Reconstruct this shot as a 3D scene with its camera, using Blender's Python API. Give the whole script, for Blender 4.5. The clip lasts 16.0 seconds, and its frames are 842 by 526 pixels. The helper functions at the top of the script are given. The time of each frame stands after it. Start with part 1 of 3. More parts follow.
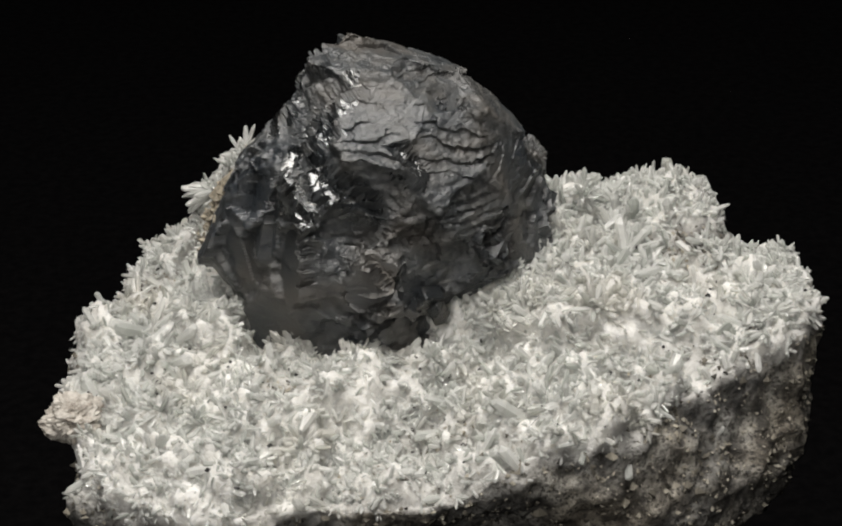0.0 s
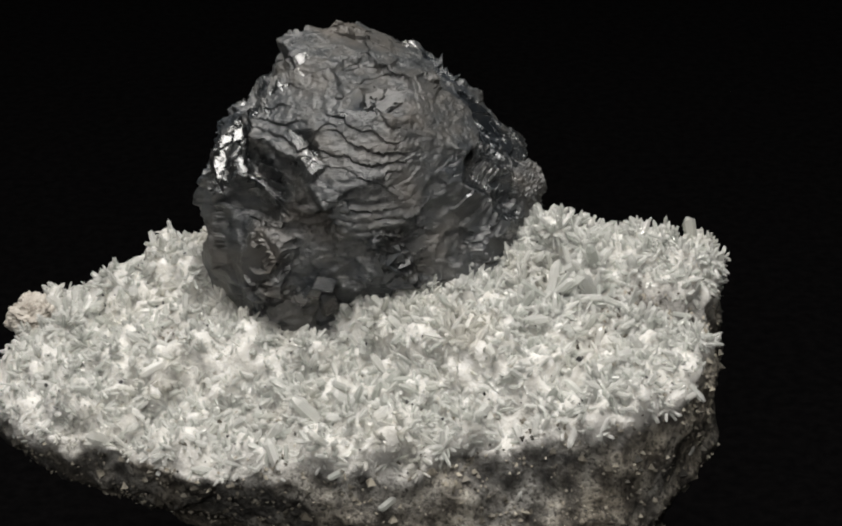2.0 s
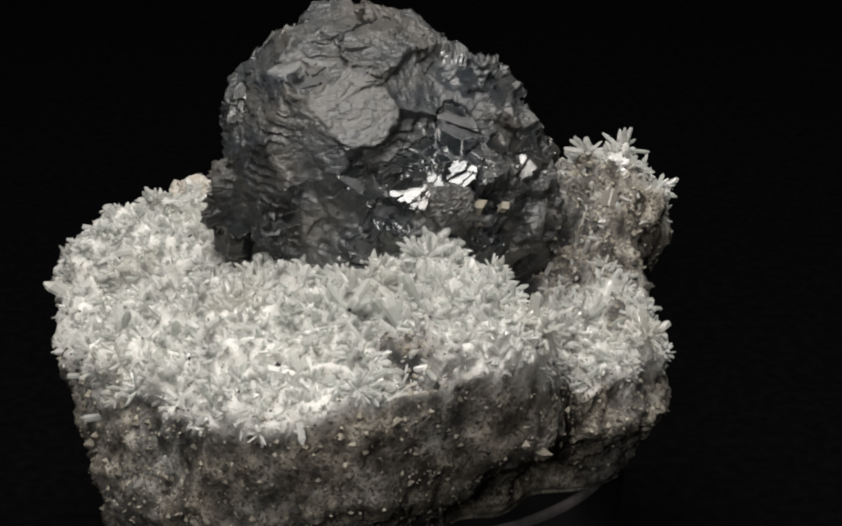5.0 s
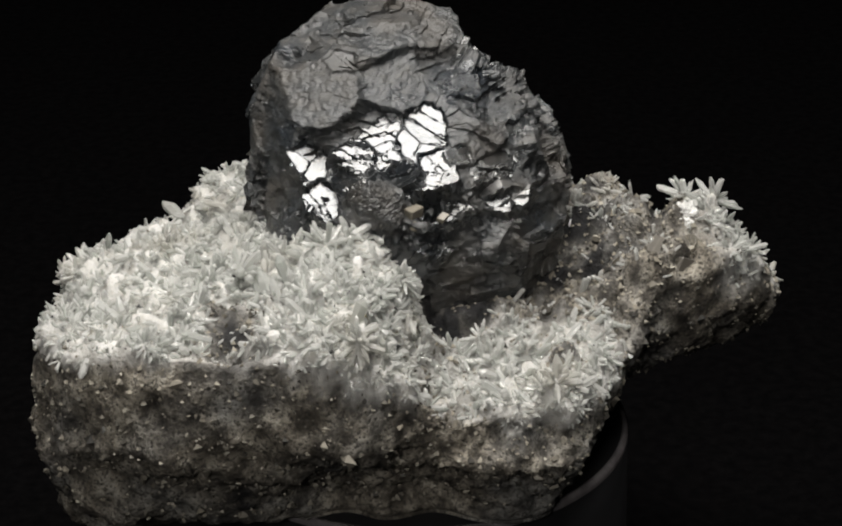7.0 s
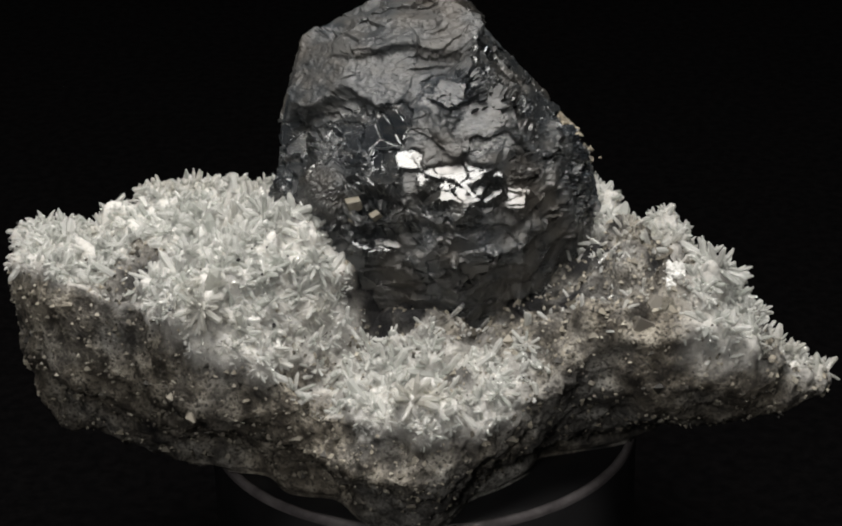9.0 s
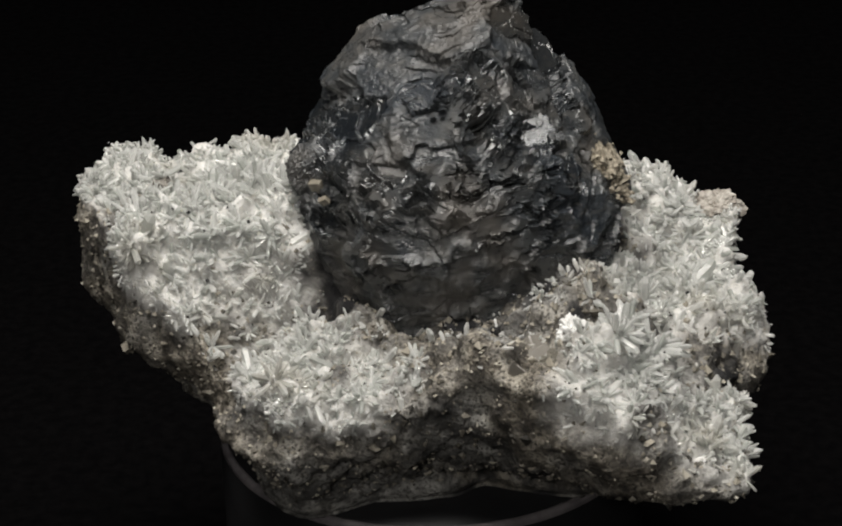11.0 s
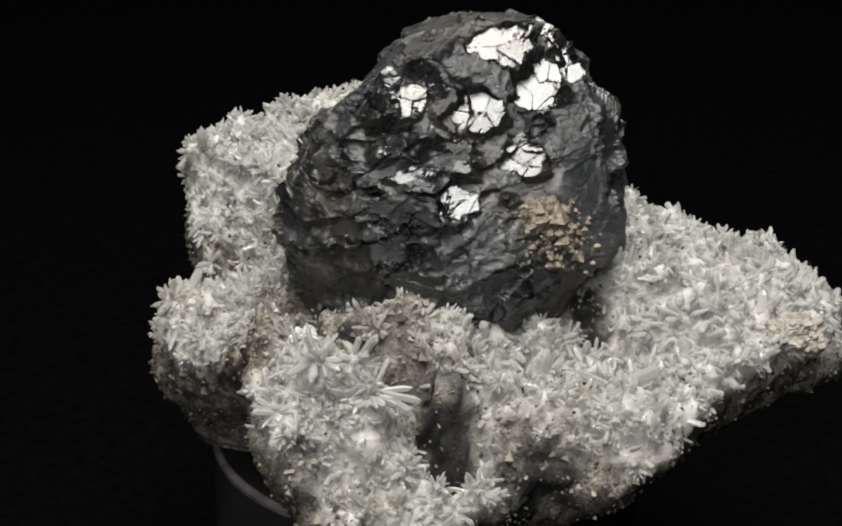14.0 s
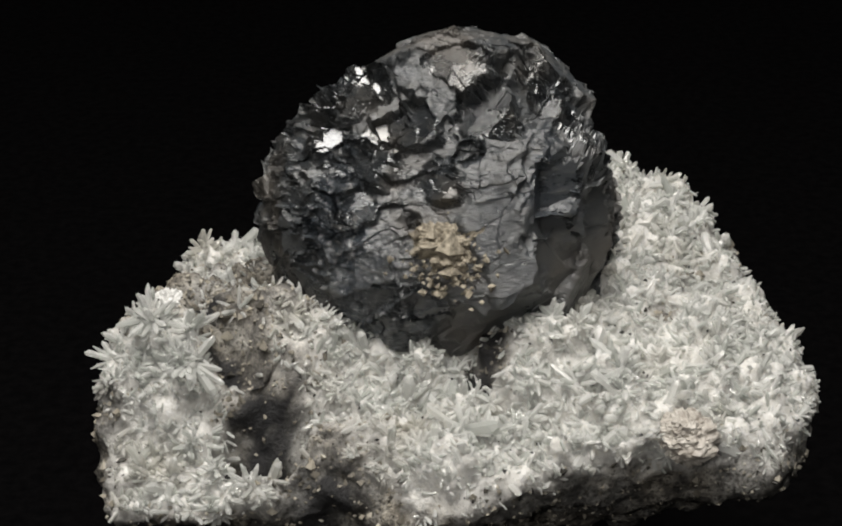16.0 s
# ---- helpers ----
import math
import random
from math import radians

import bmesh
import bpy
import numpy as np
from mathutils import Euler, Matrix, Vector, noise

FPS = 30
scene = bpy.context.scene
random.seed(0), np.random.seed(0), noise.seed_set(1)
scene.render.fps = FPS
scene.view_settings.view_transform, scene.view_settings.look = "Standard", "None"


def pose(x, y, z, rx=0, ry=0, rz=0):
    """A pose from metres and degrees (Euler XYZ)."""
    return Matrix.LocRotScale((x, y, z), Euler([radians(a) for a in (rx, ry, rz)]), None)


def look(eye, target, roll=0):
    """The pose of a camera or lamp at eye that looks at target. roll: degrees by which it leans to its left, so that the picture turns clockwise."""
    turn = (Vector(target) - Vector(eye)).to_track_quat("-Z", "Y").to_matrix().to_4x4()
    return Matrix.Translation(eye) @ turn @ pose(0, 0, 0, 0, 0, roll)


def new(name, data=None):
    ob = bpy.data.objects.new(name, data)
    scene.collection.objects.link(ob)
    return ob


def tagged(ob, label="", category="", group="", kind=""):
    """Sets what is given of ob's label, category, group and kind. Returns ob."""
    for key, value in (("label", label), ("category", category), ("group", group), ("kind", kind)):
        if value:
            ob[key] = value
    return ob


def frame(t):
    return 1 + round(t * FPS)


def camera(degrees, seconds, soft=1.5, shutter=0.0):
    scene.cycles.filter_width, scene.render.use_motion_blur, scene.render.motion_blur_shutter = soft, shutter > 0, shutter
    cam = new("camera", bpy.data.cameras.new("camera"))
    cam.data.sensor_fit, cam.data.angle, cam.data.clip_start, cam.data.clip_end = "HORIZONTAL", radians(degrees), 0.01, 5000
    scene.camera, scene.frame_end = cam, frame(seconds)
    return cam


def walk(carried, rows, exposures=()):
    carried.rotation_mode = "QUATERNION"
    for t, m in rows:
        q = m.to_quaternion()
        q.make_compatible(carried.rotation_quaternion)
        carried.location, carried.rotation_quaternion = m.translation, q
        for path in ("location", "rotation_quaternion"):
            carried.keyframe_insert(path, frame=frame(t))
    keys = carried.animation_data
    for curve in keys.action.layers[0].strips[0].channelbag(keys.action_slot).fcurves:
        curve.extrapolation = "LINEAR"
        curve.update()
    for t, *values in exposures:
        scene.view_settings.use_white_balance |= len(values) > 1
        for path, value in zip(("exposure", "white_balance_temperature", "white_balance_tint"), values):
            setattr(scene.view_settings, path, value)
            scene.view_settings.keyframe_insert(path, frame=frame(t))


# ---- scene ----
# ---- camera: nearly still, a slight drift in aim ----
U = 0.4            # metres for one unit of the specimen's plan
Z0 = 0.046         # height of the plan's zero above the table
EYE = (0.0, -0.34314, 0.25156)
cam = camera(23.26, 16.0, soft=2.1)
AIM = [(0, .00032, .09782, -1.18), (1, -.00019, .09786, -1.22), (2, -.00052, .09793, -1.25), (3, -.00071, .09794, -1.27),
       (4.2, -.00059, .09786, -1.26), (5.2, -.00046, .09748, -1.25), (6.3, -.00032, .09706, -1.24), (7.2, -.00008, .09703, -1.21),
       (8.2, .00007, .09699, -1.20), (9.2, .00006, .09678, -1.20), (10.2, .00012, .09681, -1.20), (11.3, .00018, .09685, -1.19),
       (12, .00071, .09689, -1.15), (12.5, .00124, .09672, -1.10), (13, .00164, .09621, -1.07), (13.5, .0023, .09598, -1.01),
       (14, .00294, .09606, -.95), (14.5, .00353, .0950, -.90), (15, .00381, .0957, -.88), (15.5, .00399, .09656, -.86),
       (16, .00385, .09661, -.88)]
walk(cam, [(t, look(EYE, (x, 0, z), r)) for t, x, z, r in AIM])
TURN = [(0, 1.02), (1, -16.14), (2, -33.05), (3, -50.04), (4.2, -70.44), (5.25, -87.92), (6.3, -105.39), (7.3, -121.96),
        (8.2, -136.75), (9.2, -153.12), (10.25, -170.52), (11.3, -187.93), (12, -199.33), (13, -215.82), (14, -232.45),
        (15, -249.17), (16, -265.89)]

# ---- light: dark room, two softboxes over the turntable ----
world = bpy.data.worlds.new("dark_room")
world.use_nodes = True
world.node_tree.nodes["Background"].inputs[0].default_value = (0.9, 0.95, 1.0, 1)
world.node_tree.nodes["Background"].inputs[1].default_value = 0.003
scene.world = world


def softbox(name, eye, target, w, h, watts, colour):
    lamp = bpy.data.lights.new(name, "AREA")
    lamp.shape, lamp.size, lamp.size_y, lamp.energy, lamp.color = "RECTANGLE", w, h, watts, colour
    ob = new(name, lamp)
    ob.matrix_world = look(eye, target)
    return ob


softbox("key_softbox", (-0.02, -0.10, 0.62), (0, 0, 0.11), 0.40, 0.32, 4.25, (1.0, 0.96, 0.91))
softbox("front_softbox", (-0.08, -0.52, 0.38), (0, 0, 0.11), 0.10, 0.08, 0.70, (1.0, 0.96, 0.91))
scene.view_settings.exposure = 0.0


# ---- materials ----
def material(name):
    m = bpy.data.materials.new(name)
    m.use_nodes = True
    nt = m.node_tree
    return m, nt, nt.nodes["Principled BSDF"]


def node(nt, kind, **values):
    n = nt.nodes.new(kind)
    for key, v in values.items():
        n.inputs[key.replace("_", " ")].default_value = v
    return n


def ramp(nt, src, stops):
    r = nt.nodes.new("ShaderNodeValToRGB")
    els = r.color_ramp.elements
    while len(els) < len(stops):
        els.new(0.5)
    for el, (pos, c) in zip(els, stops):
        el.position = pos
        el.color = (*c, 1) if isinstance(c, tuple) else (c, c, c, 1)
    nt.links.new(src, r.inputs[0])
    return r.outputs[0]


def mix(nt, fac, a, b, blend="MIX"):
    m = nt.nodes.new("ShaderNodeMix")
    m.data_type, m.blend_type = "RGBA", blend
    for i, v in ((0, fac), (6, a), (7, b)):
        if hasattr(v, "is_linked"):
            nt.links.new(v, m.inputs[i])
        else:
            m.inputs[i].default_value = (*v, 1) if isinstance(v, tuple) else v
    return m.outputs[2]


def coords(nt):
    return nt.nodes.new("ShaderNodeTexCoord").outputs["Object"]


def noise_tex(nt, at, scale, detail=6, rough=0.6, distortion=0.0):
    n = node(nt, "ShaderNodeTexNoise", Scale=scale, Detail=detail, Roughness=rough, Distortion=distortion)
    nt.links.new(at, n.inputs["Vector"])
    return n.outputs["Fac"]


def bump(nt, bsdf, height, strength, distance):
    b = node(nt, "ShaderNodeBump", Strength=strength, Distance=distance)
    nt.links.new(height, b.inputs["Height"])
    nt.links.new(b.outputs[0], bsdf.inputs["Normal"])
    return b


def mat_rock():
    m, nt, b = material("matrix_rock")
    at = coords(nt)
    big, mid, fine = noise_tex(nt, at, 38), noise_tex(nt, at, 230), noise_tex(nt, at, 1500, 4)
    dirt = ramp(nt, mid, [(0.34, (0.028, 0.024, 0.019)), (0.47, (0.14, 0.123, 0.098)), (0.58, (0.33, 0.30, 0.245)), (0.74, (0.60, 0.56, 0.48))])
    grey = ramp(nt, mid, [(0.34, (0.028, 0.028, 0.027)), (0.48, (0.14, 0.137, 0.128)), (0.60, (0.30, 0.295, 0.275)), (0.74, (0.55, 0.54, 0.50))])
    body = mix(nt, ramp(nt, big, [(0.42, 0.0), (0.58, 1.0)]), dirt, grey)
    crust = ramp(nt, mid, [(0.34, (0.52, 0.51, 0.48)), (0.60, (0.80, 0.79, 0.76))])
    attr = nt.nodes.new("ShaderNodeAttribute")
    attr.attribute_name = "crust"
    body = mix(nt, ramp(nt, fine, [(0.38, 0.9), (0.50, 0.0)]), body, (0.05, 0.045, 0.04))
    # black ore patches, plus shade painted into the pits and by the crystal's foot
    ore_shade = nt.nodes.new("ShaderNodeAttribute")
    ore_shade.attribute_name = "ore_shade"
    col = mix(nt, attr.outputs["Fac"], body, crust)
    col = mix(nt, ore_shade.outputs["Fac"], col, ramp(nt, mid, [(0.45, (0.010, 0.010, 0.011)), (0.66, (0.028, 0.027, 0.027)), (0.80, (0.15, 0.145, 0.14))]))
    nt.links.new(col, b.inputs["Base Color"])
    half = nt.nodes.new("ShaderNodeMath")
    half.operation = "MULTIPLY"
    half.inputs[1].default_value = 0.7
    nt.links.new(attr.outputs["Fac"], half.inputs[0])
    nt.links.new(half.outputs[0], b.inputs["Subsurface Weight"])
    b.inputs["Subsurface Scale"].default_value = 0.0018
    b.inputs["Subsurface Radius"].default_value = (1.0, 0.98, 0.92)
    b.inputs["Roughness"].default_value = 0.75
    h = mix(nt, 0.45, mid, fine)
    bump(nt, b, h, 1.0, 0.0012)
    return m


def mat_quartz(name, tint, rough=0.10):
    m, nt, b = material(name)
    at = coords(nt)
    n1, n2 = noise_tex(nt, at, 70, 4), noise_tex(nt, at, 900, 3)
    geo = nt.nodes.new("ShaderNodeNewGeometry")
    isl = geo.outputs["Random Per Island"]
    base = ramp(nt, isl, [(0.0, (tint[0] * .80, tint[1] * .82, tint[2] * .80)), (0.5, tint), (1.0, (0.95, 0.955, 0.935))])
    base = mix(nt, ramp(nt, n1, [(0.52, 0.0), (0.72, 0.4)]), base, (0.72, 0.67, 0.58))
    base = mix(nt, ramp(nt, n2, [(0.30, 0.2), (0.42, 0.0)]), base, (0.55, 0.54, 0.51))
    nt.links.new(base, b.inputs["Base Color"])
    b.inputs["Roughness"].default_value = rough
    b.inputs["IOR"].default_value = 1.54
    b.inputs["Transmission Weight"].default_value = 0.45
    # light passes through the thin points
    glow = nt.nodes.new("ShaderNodeBsdfTranslucent")
    nt.links.new(base, glow.inputs["Color"])
    both = nt.nodes.new("ShaderNodeMixShader")
    both.inputs[0].default_value = 0.36
    nt.links.new(b.outputs[0], both.inputs[1])
    nt.links.new(glow.outputs[0], both.inputs[2])
    nt.links.new(both.outputs[0], nt.nodes["Material Output"].inputs["Surface"])
    bump(nt, b, n2, 0.20, 0.0003)
    return m


def mat_dark(name, fresh):
    """Dark sulphide: a dull weathered skin, or fresh mirror-like cleavage."""
    m, nt, b = material(name)
    at = coords(nt)
    stretch = nt.nodes.new("ShaderNodeMapping")
    stretch.inputs["Scale"].default_value = (1, 1, 3.4)
    stretch.inputs["Rotation"].default_value = (0.22, -0.28, 0)
    nt.links.new(at, stretch.inputs["Vector"])
    lay = stretch.outputs[0]
    big, mid, fine = noise_tex(nt, at, 60, 3), noise_tex(nt, lay, 230, 7, 0.68), noise_tex(nt, lay, 1300, 5)
    col = ramp(nt, big, [(0.36, (0.031, 0.037, 0.044)), (0.50, (0.048, 0.052, 0.054)), (0.66, (0.078, 0.071, 0.062))])
    col = mix(nt, ramp(nt, mid, [(0.53, 0.0), (0.74, 0.5)]), col, (0.13, 0.122, 0.105))
    col = mix(nt, ramp(nt, mid, [(0.34, 0.8), (0.44, 0.0)]), col, (0.018, 0.02, 0.022))
    nt.links.new(col, b.inputs["Base Color"])
    lo, hi = (0.15, 0.30) if fresh else (0.26, 0.54)
    polish = nt.nodes.new("ShaderNodeAttribute")
    polish.attribute_name = "polish"
    gloss = mix(nt, 0.5, big, mid)
    dull, clean = ramp(nt, gloss, [(0.38, lo), (0.60, hi)]), ramp(nt, gloss, [(0.38, 0.18), (0.60, 0.40)])
    nt.links.new(mix(nt, polish.outputs["Fac"], dull, clean), b.inputs["Roughness"])
    b.inputs["IOR"].default_value = 2.6 if fresh else 1.85
    b.inputs["Metallic"].default_value = 0.55 if fresh else 0.0
    bump(nt, b, mix(nt, 0.35, mid, fine), 0.22 if fresh else 0.6, 0.0008)
    return m


def mat_plain(name, lo, hi, rough, scale=400, metal=0.0, relief=0.5, depth=0.0004, ior=1.5):
    m, nt, b = material(name)
    n = noise_tex(nt, coords(nt), scale)
    nt.links.new(ramp(nt, n, [(0.35, lo), (0.65, hi)]), b.inputs["Base Color"])
    b.inputs["Roughness"].default_value, b.inputs["Metallic"].default_value, b.inputs["IOR"].default_value = rough, metal, ior
    bump(nt, b, n, relief, depth)
    return m


def mat_grains():
    m, nt, b = material("loose_grains")
    geo = nt.nodes.new("ShaderNodeNewGeometry")
    isl = geo.outputs["Random Per Island"]
    col = ramp(nt, isl, [(0.0, (0.03, 0.028, 0.024)), (0.3, (0.11, 0.10, 0.08)), (0.6, (0.25, 0.23, 0.19)), (0.85, (0.34, 0.31, 0.25)), (1.0, (0.48, 0.45, 0.38))])
    nt.links.new(col, b.inputs["Base Color"])
    b.inputs["Roughness"].default_value = 0.6
    return m


ROCK, GRAINS = mat_rock(), mat_grains()
DARK, FRESH = mat_dark("dull_dark_sulphide", False), mat_dark("fresh_sulphide_cleavage", True)
QUARTZ = mat_quartz("milky_quartz", (0.895, 0.90, 0.88))
BROWN = mat_plain("brown_iron_crust", (0.10, 0.085, 0.062), (0.46, 0.41, 0.32), 0.85, 900)
LUMP = mat_plain("tan_stained_quartz", (0.28, 0.25, 0.215), (0.58, 0.55, 0.50), 0.55, 420)
HONEY = mat_plain("honey_calcite", (0.18, 0.16, 0.125), (0.32, 0.295, 0.24), 0.3, 500)
SMOKY = mat_quartz("smoky_calcite", (0.46, 0.43, 0.38), 0.15)
WHITE = mat_plain("chalky_white_quartz", (0.62, 0.62, 0.60), (0.86, 0.86, 0.84), 0.35, 500)
SPECK = mat_plain("black_specks", (0.015, 0.015, 0.016), (0.04, 0.04, 0.04), 0.3, 500)
PLASTIC = mat_plain("gloss_black_plastic", (0.010, 0.010, 0.011), (0.016, 0.016, 0.017), 0.30, 90, relief=0.06, depth=0.0002)
def matt(m):
    m.node_tree.nodes["Principled BSDF"].inputs["Specular IOR Level"].default_value = 0.02
    return m


# rim is greyer than the drum: its edge highlight is painted into the colour
SATIN = mat_plain("satin_rim_highlight", (0.09, 0.082, 0.086), (0.19, 0.175, 0.18), 0.26, 160, relief=0.2)
CLOTH = mat_plain("black_velvet", (0.0016, 0.0015, 0.0017), (0.0032, 0.003, 0.0032), 0.95, 300)
matt(CLOTH)

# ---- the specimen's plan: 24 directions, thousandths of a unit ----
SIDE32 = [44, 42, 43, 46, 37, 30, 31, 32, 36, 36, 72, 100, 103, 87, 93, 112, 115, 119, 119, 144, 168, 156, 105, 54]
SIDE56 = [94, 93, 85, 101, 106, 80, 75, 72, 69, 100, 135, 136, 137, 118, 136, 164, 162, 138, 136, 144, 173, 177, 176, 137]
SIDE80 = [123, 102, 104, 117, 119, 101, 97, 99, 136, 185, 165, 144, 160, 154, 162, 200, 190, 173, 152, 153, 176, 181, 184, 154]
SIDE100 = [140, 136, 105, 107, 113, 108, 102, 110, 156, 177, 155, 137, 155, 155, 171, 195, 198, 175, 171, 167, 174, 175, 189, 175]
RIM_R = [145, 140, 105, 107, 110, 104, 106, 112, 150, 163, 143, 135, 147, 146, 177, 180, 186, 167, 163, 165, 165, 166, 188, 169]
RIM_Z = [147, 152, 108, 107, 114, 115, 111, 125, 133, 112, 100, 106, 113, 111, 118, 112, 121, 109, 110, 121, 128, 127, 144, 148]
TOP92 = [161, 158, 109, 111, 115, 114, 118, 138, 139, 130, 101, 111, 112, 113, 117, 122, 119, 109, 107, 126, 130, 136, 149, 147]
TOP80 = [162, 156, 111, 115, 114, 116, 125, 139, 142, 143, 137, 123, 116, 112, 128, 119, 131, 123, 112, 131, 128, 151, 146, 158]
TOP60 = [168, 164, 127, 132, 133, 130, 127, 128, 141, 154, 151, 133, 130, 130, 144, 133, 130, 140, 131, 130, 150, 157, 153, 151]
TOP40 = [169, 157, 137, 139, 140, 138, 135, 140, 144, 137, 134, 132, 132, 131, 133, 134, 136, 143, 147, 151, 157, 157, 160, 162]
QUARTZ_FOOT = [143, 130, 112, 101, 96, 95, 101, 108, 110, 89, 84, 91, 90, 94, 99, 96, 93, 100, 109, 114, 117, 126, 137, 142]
# the dark crystal: its large faces, each as the direction from its heart (degrees round, degrees up), the reach
# in that direction, and the way it faces (degrees round, degrees up)
CORE = np.array([-0.020, -0.013, 0.172])
FACES_WEST = [
    (-180, -7, 67, 173, 24), (-162, 1, 70, 179, 25), (-159, 28, 62, 172, 38), (-152, -27, 82, -154, -9), (-151, 49, 59, 176, 33), (-141, -7, 72, -142, 8), (-139, 19, 69, -154, 32),
    (-122, -28, 89, -122, 5), (-120, 1, 74, -122, 8), (-117, 48, 68, -142, 34), (-115, 24, 72, -129, 31), (-99, -10, 80, -113, 8), (-98, -29, 92, -115, 16), (-97, 69, 73, -63, 77),
    (-91, 16, 72, -91, 1)]
FACES_SOUTH = [
    (-86, 42, 77, -88, 49), (-78, -2, 71, -65, 3), (-75, -30, 86, -54, 8), (-63, 29, 77, -68, 26), (-61, -10, 71, -62, -7), (-53, 54, 71, -27, 69), (-53, 9, 74, -57, 0),
    (-42, -27, 79, -52, 1), (-35, 24, 75, -29, 16), (-32, 2, 72, -27, 3), (-18, 39, 71, 4, 46), (-18, -17, 79, -25, 3), (-15, 69, 67, 26, 70), (-6, -31, 90, -9, -1),
    (-6, 13, 68, 8, 31)]
FACES_EAST = [
    (1, -9, 77, 3, 3), (12, 27, 59, 27, 43), (14, 53, 59, 45, 47), (18, -23, 81, 26, 8), (20, 6, 69, 29, 27), (36, -30, 85, 38, 4), (41, 34, 58, 27, 42),
    (45, -5, 70, 37, 7), (54, 14, 65, 54, 33), (56, -26, 86, 40, 0), (59, 56, 55, 64, 60), (73, -5, 75, 78, 7), (74, 30, 62, 75, 36), (77, -29, 87, 84, 4),
    (83, 12, 69, 80, 34), (88, 81, 65, 56, 62)]
FACES_NORTH = [
    (96, -22, 78, 109, 9), (96, 51, 58, 115, 62), (99, 2, 69, 104, 12), (105, 30, 57, 147, 21), (119, -30, 83, 117, 6), (119, -10, 69, 120, 7), (124, 9, 65, 129, 21),
    (131, 56, 52, 139, 30), (141, 28, 49, 140, 49), (142, -29, 83, 143, 4), (150, -12, 70, 148, 18), (155, 7, 57, 171, 36), (171, 42, 50, 159, 29), (174, 19, 53, 161, 42),
    (175, -27, 81, -179, 1), (176, 70, 61, 159, 42)]


def around(values, ang):
    """A closed table of 24 directions read at the angles given, smoothly."""
    v = np.array(values, float) / 1000
    n = len(v)
    s = (np.asarray(ang) % (2 * np.pi)) / (2 * np.pi) * n
    i = np.floor(s).astype(int)
    f = s - i
    a, b, c, d = v[(i - 1) % n], v[i % n], v[(i + 1) % n], v[(i + 2) % n]
    return b + 0.5 * f * (c - a + f * (2 * a - 5 * b + 4 * c - d + f * (3 * (b - c) + d - a)))


def fbm(points, scale, octaves=4, shift=0.0):
    return np.array([noise.fractal(Vector((x * scale + shift, y * scale, z * scale)), 1.0, 2.0, octaves) for x, y, z in points])


def grid_normals(V):
    """Normals of a grid of points, closed along its second axis."""
    du = np.gradient(V, axis=0)
    dv = np.roll(V, -1, 1) - np.roll(V, 1, 1)
    n = np.cross(dv, du)
    return n / (np.linalg.norm(n, axis=2, keepdims=True) + 1e-12)


def grid_mesh(name, V, smooth):
    h, w = V.shape[:2]
    i, j = np.meshgrid(np.arange(h - 1), np.arange(w), indexing="ij")
    k = (j + 1) % w
    F = np.stack([i * w + j, i * w + k, (i + 1) * w + k, (i + 1) * w + j], -1).reshape(-1, 4)
    me = bpy.data.meshes.new(name)
    me.from_pydata((V.reshape(-1, 3) * U).tolist(), [], F.tolist())
    me.polygons.foreach_set("use_smooth", [smooth] * len(me.polygons))
    me.update()
    return me


def sheet_mesh(name, verts, faces, smooth=False):
    me = bpy.data.meshes.new(name)
    me.from_pydata((np.asarray(verts) * U).tolist(), [], [list(map(int, f)) for f in faces])
    me.polygons.foreach_set("use_smooth", [smooth] * len(me.polygons))
    me.update()
    return me


def part(name, me, mat, parent, label=""):
    ob = new(name, me)
    if not me.materials:
        me.materials.append(mat)
    ob.parent = parent
    return tagged(ob, label)


# ---- setting: a dark room with a velvet-covered table ----
def slab(name, size, m, label, category):
    bm = bmesh.new()
    bmesh.ops.create_cube(bm, size=1)
    bmesh.ops.scale(bm, vec=size, verts=bm.verts)
    me = bpy.data.meshes.new(name)
    bm.to_mesh(me)
    bm.free()
    me.materials.append(CLOTH)
    ob = new(name, me)
    ob.matrix_world = m
    return tagged(ob, label, category, kind="structure")


slab("table_top", (3.0, 3.0, 0.04), pose(0, 0, -0.02), "black velvet cloth on the table under the turntable", "table")
slab("wall_back", (3.0, 0.04, 2.0), pose(0, 1.52, 0.98), "plain black backdrop behind the specimen", "backdrop")
slab("wall_front", (3.0, 0.04, 2.0), pose(0, -1.52, 0.98), "dark wall behind the camera", "wall")
slab("wall_left", (0.04, 3.08, 2.0), pose(-1.52, 0, 0.98), "dark side wall of the studio", "wall")
slab("wall_right", (0.04, 3.08, 2.0), pose(1.52, 0, 0.98), "dark side wall of the studio", "wall")
slab("ceiling", (3.08, 3.08, 0.04), pose(0, 0, 2.0), "dark studio ceiling", "ceiling")


